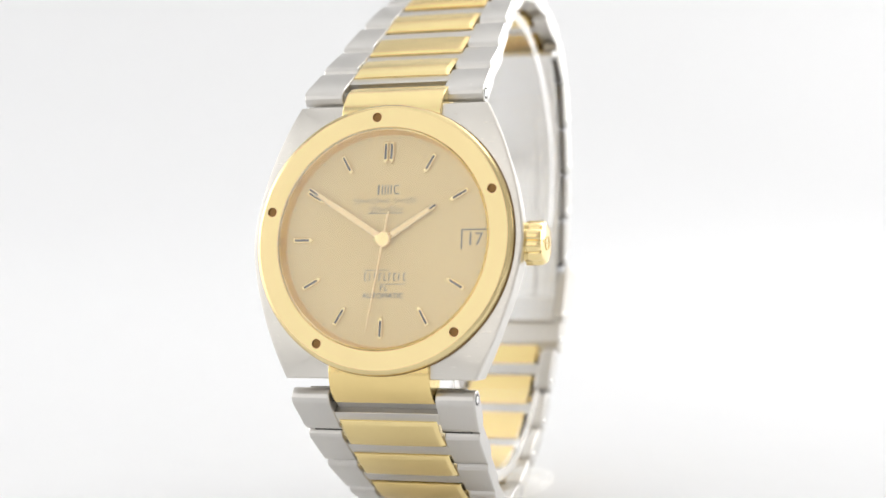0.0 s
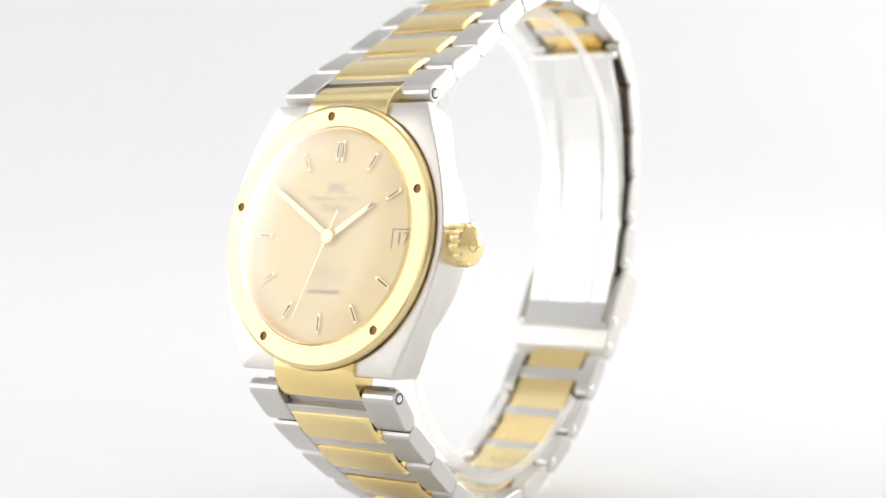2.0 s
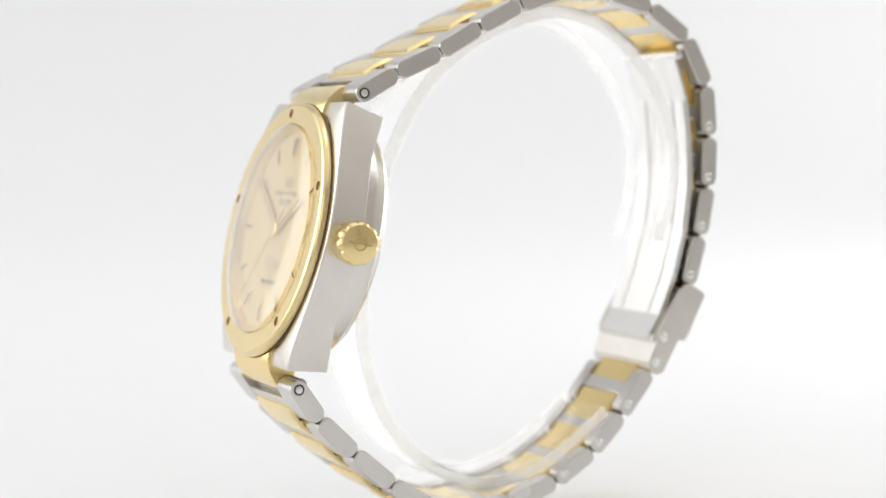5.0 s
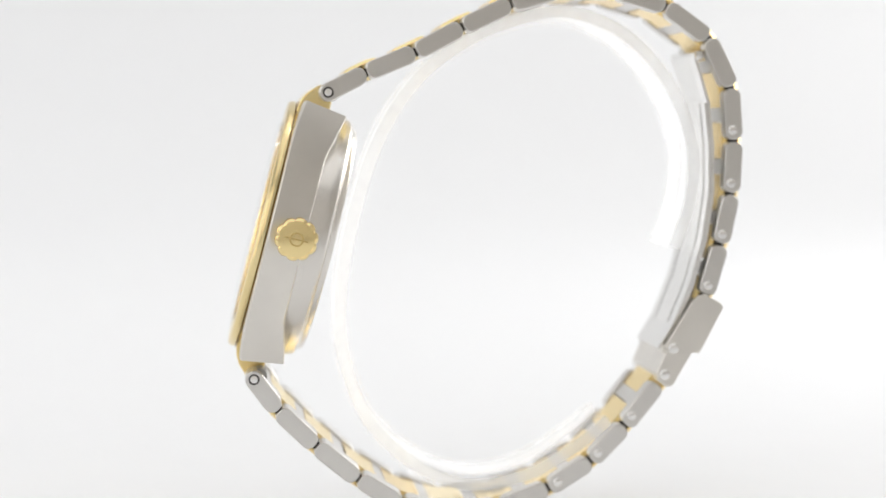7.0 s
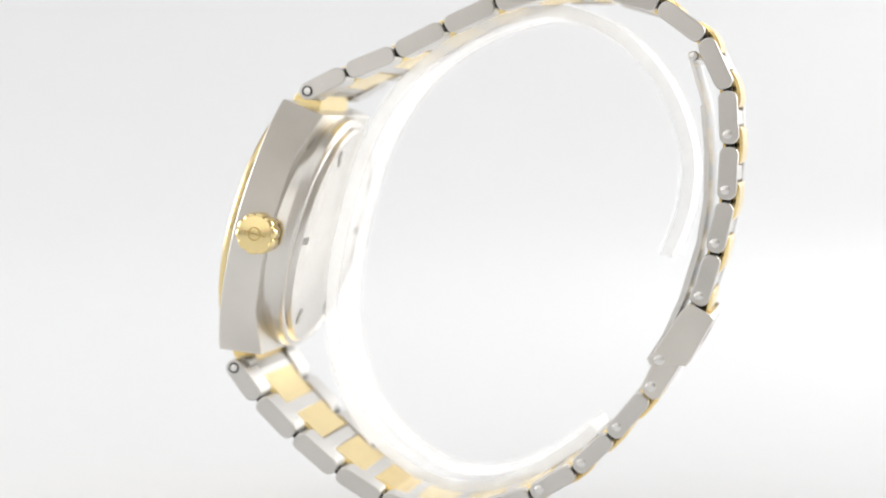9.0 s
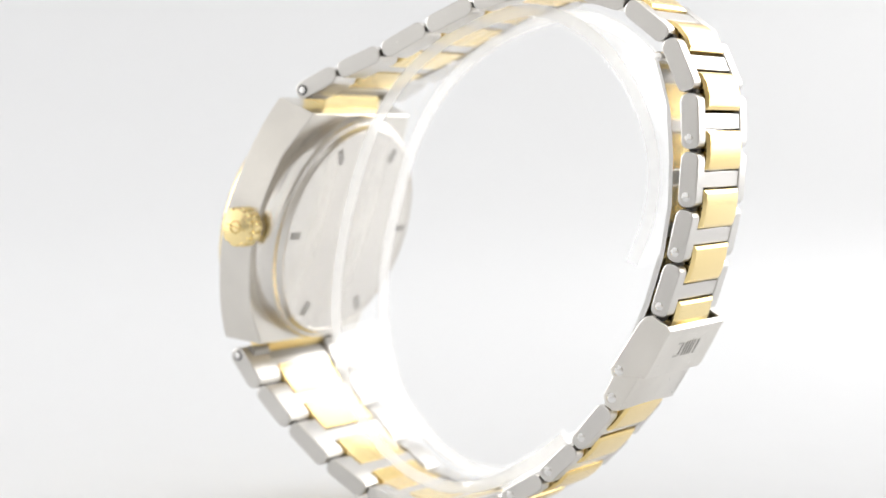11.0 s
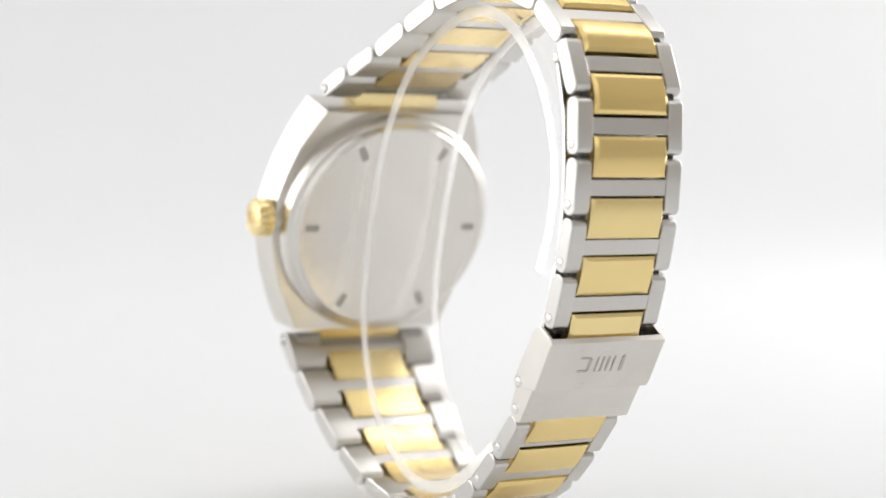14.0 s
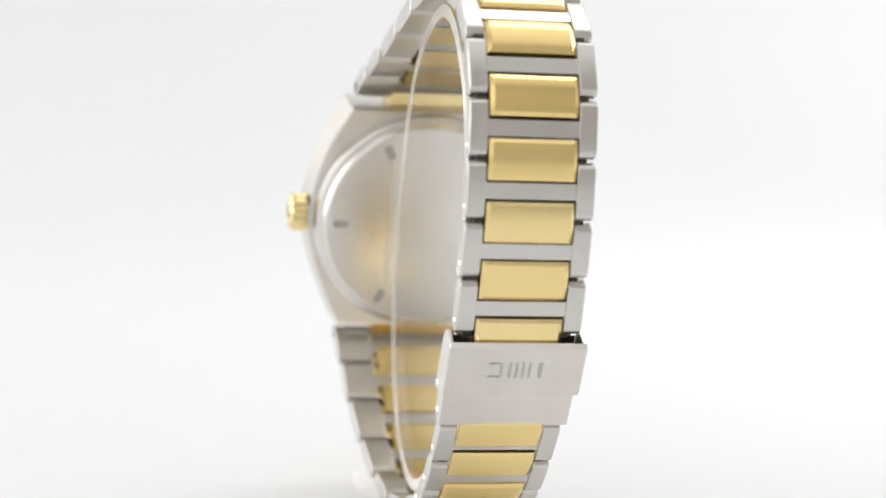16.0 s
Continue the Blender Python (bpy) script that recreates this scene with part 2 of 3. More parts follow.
def build_bezel():
    prof = [(12.0, -1.25), (12.0, -0.10), (12.12, 0.0), (14.15, 0.0), (14.42, -0.10), (14.6, -0.34), (14.66, -0.6),
            (14.62, -0.86), (14.35, -0.95), (14.3, -1.3), (13.0, -1.5)]
    me = finish(torus_lathe(prof, 144), "bezel", GOLD)
    ob = new("bezel", me)
    cut = bmesh.new()
    for k in range(5):
        a = radians(72 * k - 5.0)
        c = lathe([(0.52, -0.34), (0.52, 0.5)], 24)
        bmesh.ops.translate(c, verts=c.verts, vec=Vector((13.25 * math.sin(a), 13.25 * math.cos(a), 0)) * U)
        join(cut, c)
    tool = new("cutter", finish(cut, "cutter", GOLD))
    mod = ob.modifiers.new("holes", "BOOLEAN")
    mod.object, mod.operation, mod.solver = tool, "DIFFERENCE", "EXACT"
    bpy.context.view_layer.update()
    done = bpy.data.meshes.new_from_object(ob.evaluated_get(bpy.context.evaluated_depsgraph_get()))
    bpy.data.objects.remove(ob)
    bpy.data.objects.remove(tool)
    clean = bmesh.new()
    clean.from_mesh(done)
    done = finish(clean, "bezel", BEZEL, 12)
    return part("bezel", done, BEZEL, watch, "satin yellow gold bezel ring with five holes", FACE)


bezel = build_bezel()
# Shallow holes; the brown floors paint the dimness of deep gold ones.
for k in range(5):
    a = radians(72 * k - 5.0)
    part("bezel_hole", lathe([(0.47, -0.36), (0.47, -0.2), (0.4, -0.16), (0.15, -0.15)], 24), HOLE, bezel, "drilled bezel hole with its shade put into a brown floor",
         Matrix.Translation(Vector((13.25 * math.sin(a), 13.25 * math.cos(a), 0)) * U))

# Brown ring: the shadow gap below the bezel, put into colour.
part("bezel_gap_shade", torus_lathe([(14.40, -1.08), (14.72, -1.08), (14.72, -1.0), (14.40, -1.0)], 144), GAP_SHADE, bezel, "thin brown ring painting the shade under the bezel")

# ---- dial and hands ----
DN = -1.22
dial = part("dial", lathe([(11.98, DN - 0.3), (11.98, DN), (11.0, DN + 0.001), (6, DN + 0.001), (0.3, DN + 0.001)], 96), DIAL, watch,
            "matte champagne gold dial", FACE)
part("rehaut", torus_lathe([(11.97, DN + 0.004), (11.97, -0.25), (11.88, -0.25), (11.5, DN + 0.004)], 96), GOLD_SATIN, dial, "thin gold inner flange")


def around(hour):
    return pose(0, 0, 0, 0, 0, -30 * hour)


def bar_outline(w, r0, r1, tip):
    return [(-w, r0 + tip), (0, r0), (w, r0 + tip), (w, r1 - 0.08), (w * 0.6, r1), (-w * 0.6, r1), (-w, r1 - 0.08)]


def slab(outline, n0, n1, ease=0.04):
    c = Vector((sum(p[0] for p in outline), sum(p[1] for p in outline))) / len(outline)
    def ring(n, k):
        return [(c.x + (x - c.x) * k, c.y + (u - c.y) * (1 - (1 - k) * 0.3), n) for x, u in outline]
    return loft([ring(n0, 1), ring(n1 - ease, 1), ring(n1, 0.8)])


for h in range(12):
    if h == 3:
        continue
    for off in ((-0.34, 0.34) if h == 0 else (0,)):
        marker = part("hour_marker", slab(bar_outline(0.24, 8.3, 10.65, 0.3), DN, DN + 0.28), GOLD, dial, "gold baton hour marker",
                      around(h) @ Matrix.Translation((off * U, 0, 0)))
        part("inlay", block(-0.13, 0.13, 8.75, 10.45, DN + 0.28, DN + 0.30), DARK, marker, "dark inlay line")

track = bmesh.new()
for k in range(60):
    if k % 5:
        d = lathe([(0.07, DN), (0.07, DN + 0.02)], 6)
        a = radians(6 * k)
        bmesh.ops.translate(d, verts=d.verts, vec=Vector((11.25 * math.sin(a), 11.25 * math.cos(a), 0)) * U)
        join(track, d)
tagged(part("minute_dots", track, INK, dial, "tiny brown minute dots"), kind="stuff")


def hand(name, angle, r0, r1, w0, w1, n, label, mat=HAND):
    out = [(-w0, r0), (w0, r0), (w0 * 1.05, r0 + (r1 - r0) * 0.3), (w1, r1 - 0.5), (0, r1), (-w1, r1 - 0.5), (-w0 * 1.05, r0 + (r1 - r0) * 0.3)]
    return part(name, slab(out, n, n + 0.12), mat, watch, label, FACE @ pose(0, 0, 0, 0, 0, -angle))


hour_hand = hand("hour_hand", 57.3, 0.6, 6.95, 0.36, 0.30, DN + 0.30, "gold baton hour hand")
part("inlay", block(-0.16, 0.16, 1.4, 5.9, DN + 0.42, DN + 0.435), HAND, hour_hand, "pale luminous strip")
part("tip_slot", block(-0.11, 0.11, 6.0, 6.8, DN + 0.42, DN + 0.432), DARK, hour_hand, "dark slot near the hand's tip")
minute_hand = hand("minute_hand", -58.0, 0.6, 10.75, 0.36, 0.26, DN + 0.46, "gold baton minute hand")
part("inlay", block(-0.15, 0.15, 1.4, 9.2, DN + 0.58, DN + 0.595), HAND, minute_hand, "pale luminous strip")
part("tip_slot", block(-0.1, 0.1, 9.3, 10.5, DN + 0.58, DN + 0.592), DARK, minute_hand, "dark slot near the hand's tip")
second_hand = hand("second_hand", 188.5, -3.0, 10.4, 0.13, 0.06, DN + 0.62, "thin gold second hand")
part("hand_hub", lathe([(0.85, DN + 0.3), (0.85, DN + 0.72), (0.72, DN + 0.78), (0.36, DN + 0.78), (0.34, DN + 0.82), (0.1, DN + 0.83)], 32), GOLD, watch,
     "round gold hand hub", FACE)

# date window at three o'clock
date = part("date_window", block(8.75, 11.35, -1.0, 0.95, DN + 0.002, DN + 0.05), DIAL, dial, "recessed date window showing 17")
part("window_edge", block(8.63, 8.77, -1.05, 1.08, DN + 0.0, DN + 0.09), INK, date, "dark window edge")
part("window_edge", block(8.77, 11.35, 0.95, 1.08, DN + 0.0, DN + 0.09), INK, date, "dark window edge")
part("date_numeral", letters("17", 1.9, INK, "date_numeral"), INK, date, "brown printed numeral 17", Matrix.Translation(Vector((10.15, -0.05, DN + 0.08)) * U))

# maker's mark and model lines as plain shapes, one readable word
PRINT = DN + 0.004


def mark(x0, x1, u0, u1, name="printed_bar"):
    return part(name, block(x0, x1, u0, u1, PRINT, PRINT + 0.012), INK, dial, "brown printed bar")


mark(-1.15, -0.95, 4.95, 6.0)
for x in (-0.62, -0.28, 0.06, 0.40):
    mark(x - 0.06, x + 0.06, 4.95, 6.0)
mark(0.72, 0.84, 5.1, 5.85)
mark(0.84, 1.35, 5.86, 5.98)
mark(0.84, 1.35, 4.97, 5.09)


def squiggle(x0, x1, u, amp, period, name):
    pts = np.linspace(x0, x1, int((x1 - x0) / period * 8))
    rings = []
    for x in pts:
        h = amp * math.sin(2 * math.pi * (x - x0) / period) * (1 + 0.6 * math.sin(3.1 * x))
        xx = x + 0.4 * h
        rings.append([(xx, u + h - 0.045, PRINT), (xx, u + h + 0.045, PRINT), (xx, u + h + 0.045, PRINT + 0.02), (xx, u + h - 0.045, PRINT + 0.02)])
    return part(name, loft(rings), INK, dial, "line of unreadable brown script")


squiggle(-3.9, 0.3, 4.25, 0.22, 0.42, "script_line")
squiggle(0.8, 3.4, 4.25, 0.24, 0.45, "script_line")
squiggle(-2.0, 1.9, 3.3, 0.26, 0.46, "script_line")
mark(-2.1, 1.9, 2.88, 2.96)
for k in range(9):
    x = -2.15 + k * 0.56
    mark(x - 0.05, x + 0.05, -4.42, -3.58)
    if k % 2 == 0:
        mark(x + 0.05, x + 0.33, -4.42, -4.33)
    if k % 3 != 1:
        mark(x + 0.05, x + 0.30, -3.67, -3.58)
mark(-2.3, 0.6, -3.30, -3.23)
mark(-0.4, 2.6, -4.82, -4.75)
mark(-0.32, -0.22, -5.5, -4.98)
mark(-0.22, 0.02, -5.08, -4.98)
mark(0.16, 0.26, -5.5, -4.98)
mark(0.26, 0.48, -5.5, -5.4)
part("dial_word", letters("AUTOMATIC", 0.82, INK, "dial_word"), INK, dial, "brown printed word AUTOMATIC", Matrix.Translation(Vector((0.05, -6.05, PRINT + 0.02)) * U))

crystal = part("crystal", lathe([(11.98, -0.14), (11.98, 0.30), (11.93, 0.38), (11.84, 0.40), (6.0, 0.40), (0.01, 0.40)], 96, caps=False), CRYSTAL, watch, "clear flat watch crystal", FACE)
crystal.visible_shadow = False

# ---- crown ----


def flute(a, r):
    return 1 - (0.10 if r > 2.0 else 0.0) * (1 - abs(math.cos(5 * a)) ** 0.6)


part("crown_stem", lathe([(1.5, 14.0), (1.5, 15.2)], 32, "x"), STEEL, watch, "steel crown tube", FACE @ Matrix.Translation((0, 0, -4.2 * U)))
crown = part("crown", lathe([(2.1, 14.95), (2.38, 15.1), (2.4, 15.4), (2.4, 16.6), (2.3, 16.9), (2.02, 17.08), (1.98, 17.06), (1.0, 17.2), (0.2, 17.24)], 120, "x", flute),
             GOLD, watch, "polished gold fluted crown", FACE @ Matrix.Translation((0, 0, -4.2 * U)))
part("crown_mark", lathe([(0.62, 17.12), (0.78, 17.12), (0.78, 17.27), (0.62, 17.27), (0.62, 17.12)], 24, "x", caps=False), CUT_GOLD, crown, "small raised mark")
part("crown_mark", block(17.12, 17.27, -0.07, 0.07, -1.3, 1.3, 0.03), CUT_GOLD, crown, "small raised mark")

# ---- case back ----
back = part("case_back", lathe([(14.2, -4.9), (14.2, -5.6), (14.2, -6.3), (14.2, -6.7), (14.05, -7.2), (14.0, -7.5), (13.75, -7.75), (13.3, -7.9), (13.1, -8.3), (12.9, -8.5), (12.7, -8.55),
                                (12.55, -8.5), (12.5, -8.42), (5.0, -8.45)], 96), BACK, watch, "round brushed steel case back", FACE)
# Uncut slots: dark blocks paint the shade of each recess.
for k in range(6):
    part("key_slot", block(10.1, 11.9, -0.45, 0.45, -8.49, -8.42), SHADE_STEEL, back, "opener slot drawn as a block with painted recess shade", pose(0, 0, 0, 0, 0, 60 * k))

# ---- bracelet ----


def mid(y):
    return -1.35 * min(1, max(0, (y + 2) / 24))


JOINTS = [(7.95, 14.83), (12.24, 17.0), (17.89, 19.3), (23.34, 22.15), (29.0, 24.8), (35.0, 26.5), (41.2, 26.4), (47.3, 24.6), (52.3, 20.9),
          (55.0, 15.2), (55.35, 9.0), (55.05, 2.8), (53.8, -3.1), (52.0, -9.1)]
LOWER = [(46.4, -19.3), (42.4, -24.2), (38.35, -28.3), (33.3, -31.4), (27.5, -33.4), (21.5, -33.9), (15.9, -32.3), (10.93, -29.1), (6.13, -25.0), (1.9, -20.8), (-0.73, -17.1)]
WIDTH = [10.5, 10.0, 9.6, 8.9, 8.2, 7.6, 7.0, 6.6]
GOLDW = [5.75, 5.65, 5.6, 5.35, 5.1, 4.9, 4.7, 4.55]


def pick(table, i):
    return table[min(i, len(table) - 1)]


def frame_at(p, d):
    """Link space at p (y, z): x across, a along d, b outward."""
    d = Vector(d).normalized()
    return Matrix(((1, 0, 0, mid(p[0]) * U), (0, d[0], -d[1], p[0] * U), (0, d[1], d[0], p[1] * U), (0, 0, 0, 1)))


def stadium(length, thick, r, seg=4):
    pts = []
    for cx, cy, a0 in ((length / 2 - r, thick / 2 - r, 0), (-length / 2 + r, thick / 2 - r, 90), (-length / 2 + r, -thick / 2 + r, 180), (length / 2 - r, -thick / 2 + r, 270)):
        for k in range(seg + 1):
            a = radians(a0 + 90 * k / seg)
            pts.append((cx + r * math.cos(a), cy + r * math.sin(a)))
    return pts


def taper(bm, length, w0, w1):
    """Narrow a link from width w0 at its near end to w1 at its far end."""
    for v in bm.verts:
        t = min(1, max(0, v.co.y / U / length + 0.5))
        v.co.x *= (w0 + (w1 - w0) * t) / w0
    return bm


def steel_link(p0, p1, i0, i1, pin=None, screw=None):
    c = ((p0[0] + p1[0]) / 2, (p0[1] + p1[1]) / 2)
    d = Vector((p1[0] - p0[0], p1[1] - p0[1]))
    L = d.length
    w0, w1, g = pick(WIDTH, i0), pick(WIDTH, i1), pick(GOLDW, i0)
    out = stadium(L - 0.26, 2.1, 0.9)
    if screw is not None:
        out = [(a * (L + 0.9) / (L - 0.26) + (0.5 if screw == "far" else -0.5), b) for a, b in out]
    bm = prism(out, g + 0.12, w0, 0.16)
    join(bm, prism(out, -g - 0.12, -w0, 0.16))
    join(bm, block(-g - 0.3, g + 0.3, -0.85, 0.85, -0.75, 0.92, 0.08))
    taper(bm, L, w0, w1)
    link = part("steel_link", bm, STEEL_LINK, watch, "satin steel bracelet link", PLACE @ frame_at(c, d))
    # Dark cylinders put the shade of the open joints into colour.
    for side in (1, -1):
        x0, x1 = side * (g + 0.2), side * (w1 - 0.9)
        part("joint_shade", lathe([(0.5, x0), (0.5, x1)], 12, "x"), DARK, link, "dark cylinder added as the shade inside the joint", Matrix.Translation((0, L / 2 * U, 0)))
    if screw is not None:
        s = L / 2 if screw == "far" else -L / 2
        w = w1 if screw == "far" else w0
        y0, y1 = (0.8, L / 2 + 0.3) if screw == "far" else (-L / 2 - 0.3, -0.8)
        # Added bar closes the gap; its dull colour carries the slot's shade.
        part("joint_filler", block(-g - 0.1, g + 0.1, y0, y1, -0.72, 0.15, 0.08), SHADE_STEEL, link, "dull bar added to fill the joint with painted shade")
        for side in (1, -1):
            x = side * w
            # No recess is cut; a proud dark disc paints its shade.
            part("screw_rim", lathe([(0.62, x - side * 0.3), (0.62, x + side * 0.012), (0.3, x + side * 0.014)], 20, "x"), DARK, link, "dark disc painting the shade of the screw recess", Matrix.Translation((0, s * U, 0)))
            part("screw_head", lathe([(0.42, x - side * 0.3), (0.42, x + side * 0.03), (0.3, x + side * 0.05)], 20, "x"), POLISHED, link, "polished screw head", Matrix.Translation((0, s * U, 0)))
    if pin is not None:
        for side in (1, -1):
            x = side * (w0 + w1) / 2
            part("link_pin", lathe([(0.52, x - side * 0.4), (0.52, x + side * 0.03), (0.4, x + side * 0.12), (0.15, x + side * 0.16)], 16, "x"), POLISHED, link, "polished link pin",
                 Matrix.Translation((0, pin * L * U, -0.15 * U)))
    return link


def gold_link(p, d0, d1, i):
    """Gold centre piece across a joint, bent with it, its edges chamfered."""
    d0, d1 = Vector(d0).normalized(), Vector(d1).normalized()
    d = (d0 + d1).normalized()
    M = frame_at(p, d)
    bend = math.atan2(d0.x * d1.y - d0.y * d1.x, d0.dot(d1)) / 2
    g = pick(GOLDW, i)
    rings = []
    for a, drop, inset in ((-2.10, 0.70, 0.0), (-2.08, 0.22, 0.10), (-1.72, 0.0, 0.40), (-0.7, -0.08, 0.42), (0.7, -0.08, 0.42), (1.72, 0.0, 0.40), (2.08, 0.22, 0.10), (2.10, 0.70, 0.0)):
        b0 = -abs(a) * math.tan(abs(bend)) * (1 if bend < 0 else -1)
        top = 1.28 - drop + b0
        low = -0.85 + b0
        rings.append([(-g + 0.5, a, low), (g - 0.5, a, low), (g, a, top - 0.32), (g - inset, a, top), (g * 0.4, a, top + 0.05), (-g * 0.4, a, top + 0.05), (-g + inset, a, top), (-g, a, top - 0.32)])
    return part("gold_link", loft(rings), GOLD_SATIN, watch, "satin gold centre link", PLACE @ M)


def bracelet(chain, index, pins):
    n = len(chain)
    for k in range(n - 1):
        screw = {0: "near"}.get(index(k)) if index is up else ({0: "far"}.get(index(k + 1)))
        steel_link(chain[k], chain[k + 1], index(k), index(k + 1), pins.get(k), screw)
    for k in range(n):
        prev = Vector(chain[k]) - Vector(chain[k - 1]) if k > 0 else None
        nxt = Vector(chain[k + 1]) - Vector(chain[k]) if k < n - 1 else None
        if prev is None and index is up or nxt is None and index is down:
            continue
        p = chain[k]
        if prev is None:  # the first piece below the clasp sits clear of the hinge
            p = Vector(p) + nxt.normalized() * 0.9 + Vector((-nxt.y, nxt.x)).normalized() * 0.12
        gold_link(p, prev or nxt, nxt or prev, index(k))


def up(k):
    return k


def down(k):
    return len(LOWER) - 1 - k


bracelet(JOINTS, up, {9: 0.3, 10: 0.3, 11: 0.3, 12: 0.3})
bracelet(LOWER, down, {0: 0.28, 1: 0.28, 2: 0.28})


def end_piece(sign):
    side = [(12.4, -1.0), (14.2, -1.02), (15.2, -1.3), (16.1, -1.85), (16.9, -2.65), (17.3, -3.4), (17.25, -3.9), (16.9, -4.35), (16.2, -4.6), (14.9, -4.65), (12.4, -4.65)]
    bm = prism([(u * sign, n) for u, n in side], -5.75, 5.75, 0.15)
    part("end_piece", bm, GOLD_SATIN, watch, "polished gold end piece between case and bracelet", FACE)
    # Lugs take the darker steel: the shadow on them is in the colour.
    for s in (1, -1):
        part("lug_tube", prism([(sign * (16.3 + 0.8 * math.cos(a)), -4.3 + 0.8 * math.sin(a)) for a in np.linspace(0, 2 * math.pi, 17)[:-1]], s * 5.8, s * 8.9), SHADE_STEEL, watch, "steel hinge lug with its shade put into a dull colour", FACE)


end_piece(1)
end_piece(-1)

# ---- clasp ----


def clasp_space(y):
    return PLACE @ Matrix.Translation((mid(y) * U, 0, 0))


cover = bmesh.new()
side = [(47.2, -15.75), (46.95, -14.9), (50.2, -9.7), (50.9, -9.0), (51.7, -8.8), (53.6, -9.9), (53.9, -10.5), (51.3, -15.3), (50.9, -15.7)]
join(cover, prism(side, 6.75, 7.25, 0.12))
join(cover, prism(side, -6.75, -7.25, 0.12))
join(cover, prism([(53.6, -9.9), (53.95, -10.4), (51.35, -15.3), (50.9, -15.8), (50.4, -15.5), (53.0, -10.3)], -7.2, 7.2, 0.1))
clasp = part("clasp_cover", cover, STEEL, watch, "brushed steel folding clasp cover", clasp_space(50))
part("clasp_floor", prism([(50.3, -9.9), (50.75, -9.5), (48.3, -14.3), (47.4, -14.9)], -6.7, 6.7), STEEL, clasp, "inner plate of the clasp")
hinge = prism([(48.9, -13.9), (50.55, -15.2), (48.0, -19.5), (47.2, -19.7), (46.2, -19.0), (46.0, -18.0), (47.4, -15.0)], -6.95, 6.95, 0.15)
hinge = part("clasp_hinge", hinge, STEEL, watch, "steel hinge link of the clasp", clasp_space(48))
for s in (1, -1):
    for host, y, z, w in ((clasp, 47.95, -15.1, 7.25), (hinge, 47.0, -18.2, 6.95)):
        part("hinge_pin", lathe([(0.6, s * (w - 0.4)), (0.6, s * (w + 0.04)), (0.45, s * (w + 0.16)), (0.15, s * (w + 0.2))], 16, "x"), POLISHED, host, "polished hinge pin",
             Matrix.Translation((0, y * U, z * U)))
# maker's mark on the cover: plain engraved bars, upside down
cd = Vector((53.95 - 51.35, -10.4 + 15.3)).normalized()
CM = Matrix(((-1, 0, 0, 0.1 * U), (0, cd.x * -1, cd.y, 52.65 * U), (0, cd.y * -1, -cd.x, -12.9 * U), (0, 0, 0, 1)))
for x0, x1, u0, u1 in ((-2.9, -2.5, -0.95, 0.95), (-1.7, -1.45, -0.95, 0.95), (-1.0, -0.75, -0.95, 0.95), (-0.3, -0.05, -0.95, 0.95), (0.4, 0.65, -0.95, 0.95),
                       (1.3, 1.58, -0.7, 0.7), (1.5, 2.8, 0.74, 0.95), (1.5, 2.8, -0.95, -0.74)):
    part("engraved_bar", block(-x1, -x0, u0, u1, 0.0, 0.03), ETCHED, clasp, "engraved bar", CM)

# folding blades inside the clasp
BLADE = [(51.0, 18.9), (52.6, 13.5), (53.1, 8.5), (53.1, 3.0), (52.3, -2.5), (50.7, -8.0), (48.7, -12.8), (46.9, -15.6)]


def blade(points, x0, x1, thick, shift):
    pts = [Vector(p) for p in points]
    rings = []
    for i, p in enumerate(pts):
        t = (pts[min(i + 1, len(pts) - 1)] - pts[max(i - 1, 0)]).normalized()
        n = Vector((t.y, -t.x))
        q = p + n * shift
        r = q + n * thick
        rings.append([(x0, q.x, q.y), (x1, q.x, q.y), (x1, r.x, r.y), (x0, r.x, r.y)])
    return loft(rings)


outer = part("clasp_blade", blade(BLADE, -5.9, 5.9, 0.35, 0.0), POLISHED, watch, "polished curved clasp blade", clasp_space(51))
for x0, x1 in ((-5.6, -3.5), (-2.9, 2.9), (3.5, 5.6)):
    part("blade_rail", blade(BLADE[1:5], x0, x1, 0.25, 0.36), POLISHED, outer, "polished inner rail of the clasp blade")
# the lower plate carries two slots
for x0, x1 in ((-5.9, -3.5), (-3.1, 3.1), (3.5, 5.9)):
    part("slotted_plate", blade(BLADE[4:7], x0, x1, 0.3, 0.36), POLISHED, outer, "polished slotted plate of the clasp blade")
part("end_plate", blade(BLADE[6:], -5.9, 5.9, 0.3, 0.36), POLISHED, outer, "polished end plate of the clasp blade")
part("clasp_foot", block(-6.7, 6.7, 46.7, 47.6, -15.8, -14.8, 0.25), STEEL, watch, "steel end bar of the clasp", clasp_space(47))
part("clasp_rod", lathe([(0.45, -6.4), (0.58, -6.2), (0.58, 6.2), (0.45, 6.4), (0.25, 6.45)], 20, "x"), POLISHED, watch, "polished hinge rod", clasp_space(51) @ Matrix.Translation((0, 51.2 * U, 18.9 * U)))

# ---- clear stand ----
stand = tagged(new("watch_stand"), "clear acrylic C-shaped watch stand inside the bracelet", "display stand")
RING = [(48.4, -3.5), (50.3, 2.0), (50.6, 8.3), (47.9, 15.6), (42.6, 21.4), (36.0, 24.0), (29.5, 23.0), (23.3, 20.2), (17.8, 15.6), (13.6, 8.8),
        (10.8, 0.0), (9.4, -8.0), (9.6, -15.0), (12.2, -22.6), (17.6, -28.2), (24.0, -30.8), (31.0, -29.8), (37.0, -26.4), (40.6, -23.6)]


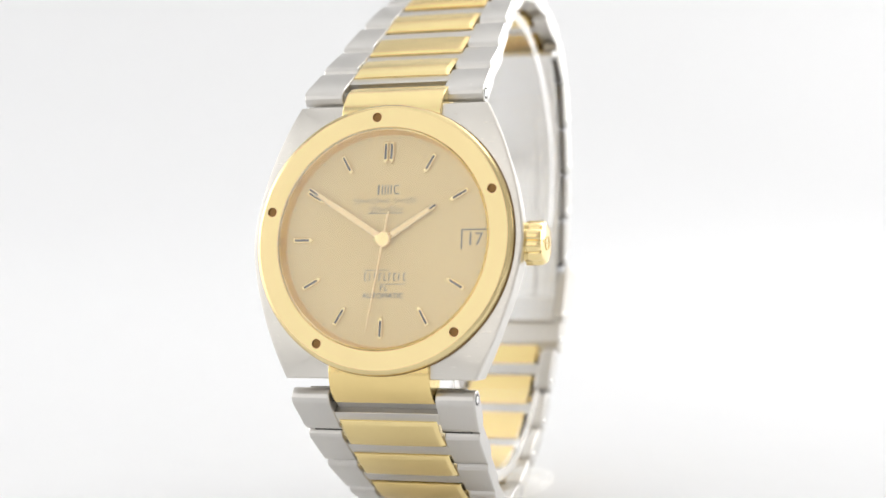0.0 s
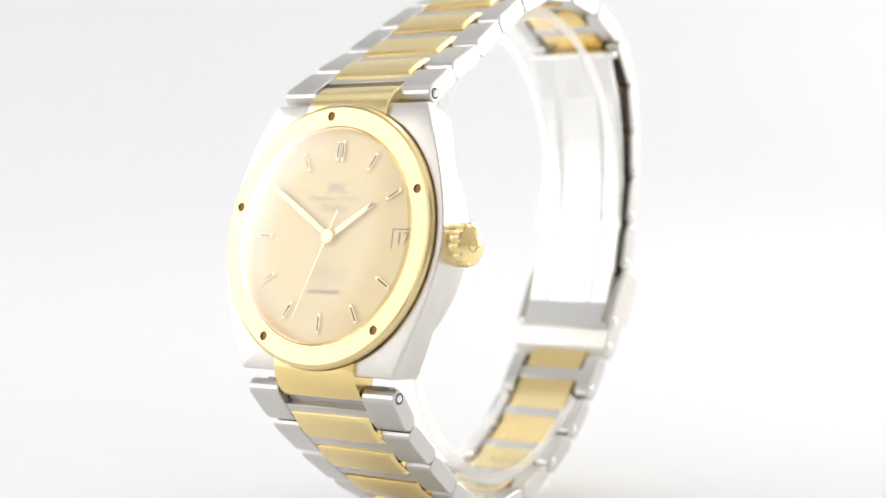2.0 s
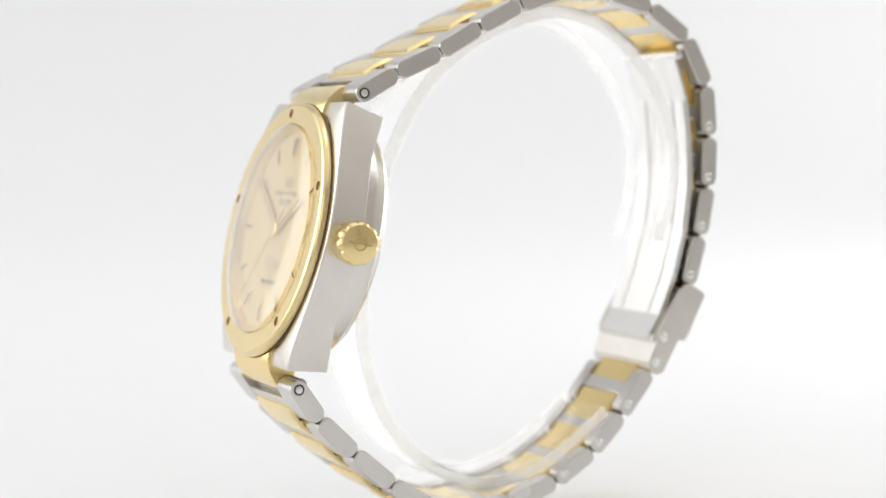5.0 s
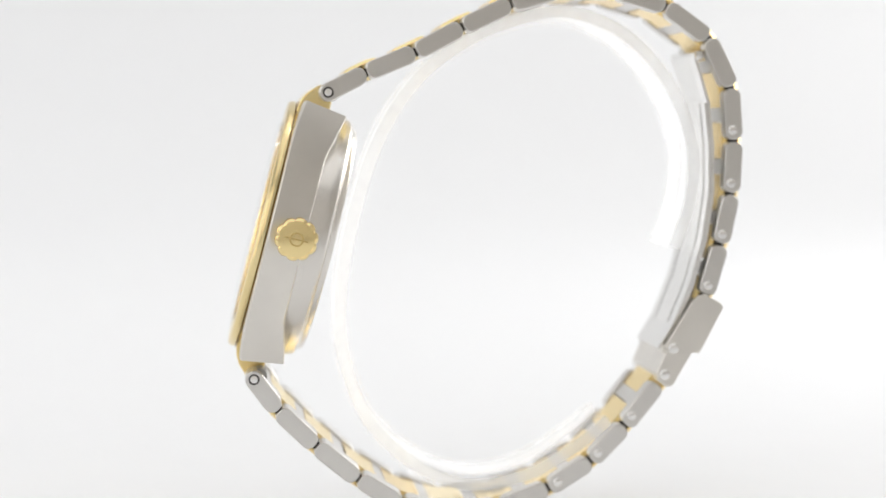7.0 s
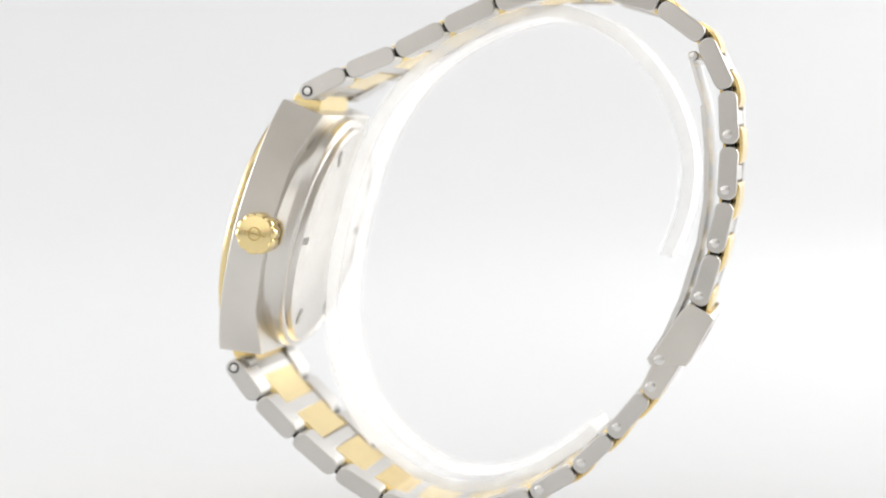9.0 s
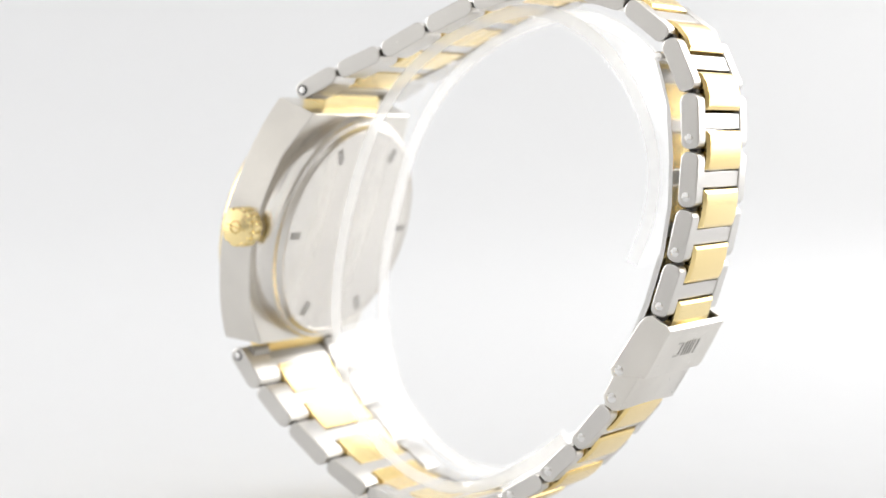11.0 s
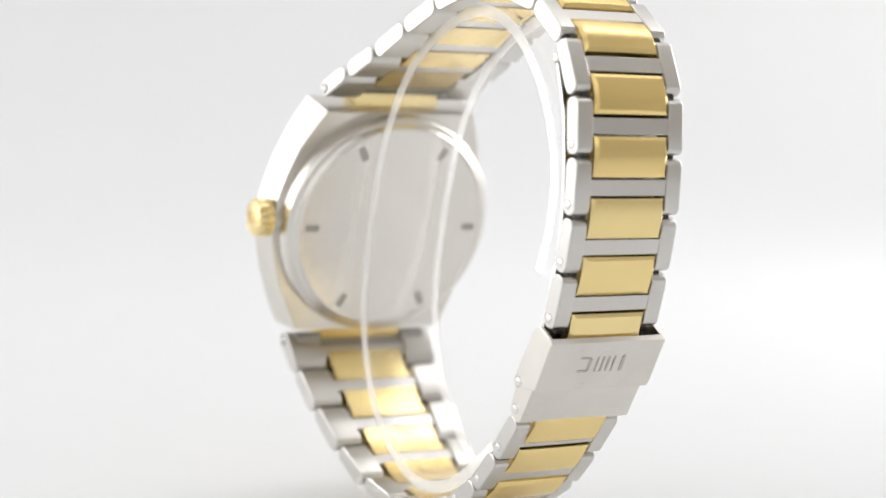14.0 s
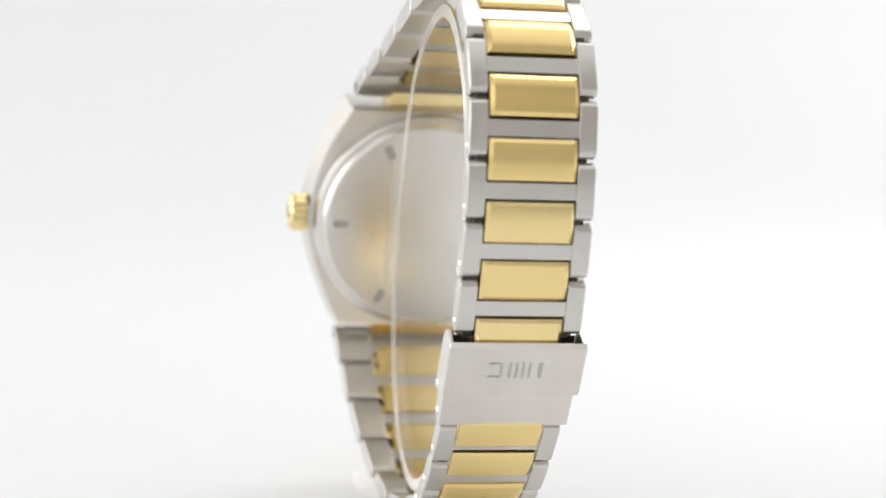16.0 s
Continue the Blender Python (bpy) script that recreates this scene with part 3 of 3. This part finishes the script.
def smooth(points, per=6):
    P = [Vector(p) for p in points]
    P = [2 * P[0] - P[1]] + P + [2 * P[-1] - P[-2]]
    out = []
    for i in range(1, len(P) - 2):
        for k in range(per):
            t = k / per
            a, b, c, d = P[i - 1:i + 3]
            out.append(0.5 * (2 * b + (c - a) * t + (2 * a - 5 * b + 4 * c - d) * t * t + (3 * b - 3 * c + d - a) * t ** 3))
    return out + [P[-2]]


def strip(points, half, thick, rim=1.3):
    """Bent strip with a thin web between two thick rounded rims, or one plain strip."""
    pts = smooth(points)
    t, w = thick / 2, 0.45
    section = [(half, -t * 0.6), (half, t * 0.6), (half - 0.3, t), (half - 0.9, t), (half - 1.3, w), (-half + 1.3, w), (-half + 0.9, t), (-half + 0.3, t),
               (-half, t * 0.6), (-half, -t * 0.6), (-half + 0.3, -t), (-half + 0.9, -t), (-half + 1.3, -w), (half - 1.3, -w), (half - 0.9, -t), (half - 0.3, -t)]
    if not rim:
        section = [(half, -t * 0.6), (half, t * 0.6), (-half, t * 0.6), (-half, -t * 0.6)]
    rings = []
    for i, p in enumerate(pts):
        t = (pts[min(i + 1, len(pts) - 1)] - pts[max(i - 1, 0)]).normalized()
        n = Vector((-t.y, t.x))
        ring = []
        for x, k in section:
            q = p + n * k
            ring.append((x, q.x, q.y))
        rings.append(ring)
    return loft(rings)


ring = part("ring", strip(RING, 5.0, 2.3), ACRYLIC, stand, "clear bent acrylic strip", PLACE @ Matrix.Translation((-0.85 * U, 0, 0)))
plate = []
for z, inset in ((-32.0, 0.5), (-31.8, 0.1), (-31.1, 0.0), (-30.8, 0.12), (-30.6, 0.6)):
    plate.append([(x + 0.1, y + 23.2, z) for x, y in stadium(20.8 - 2 * inset, 10.6 - 2 * inset, 3.6 - inset, 6)])
for s in (1, -1):
    part("cut_edge", strip(RING, 0.06, 2.3, 0), CUT_EDGE, ring, "bright sawn edge of the strip", Matrix.Translation((s * 5.08 * U, 0, 0)))
foot = part("foot", loft(plate), ACRYLIC, stand, "clear acrylic foot plate", PLACE)
ring.visible_shadow = False
foot.visible_shadow = False


def motions():
    rows = [(t, pose(0, 0, 0, 0, 0, a)) for t, a in TURN]
    walk(watch, rows)
    walk(stand, rows)
    walk(second_hand, [(t, FACE @ pose(0, 0, 0, 0, 0, -188.5 - 6 * t)) for t in (0, 4, 8, 12, 16)])


motions()
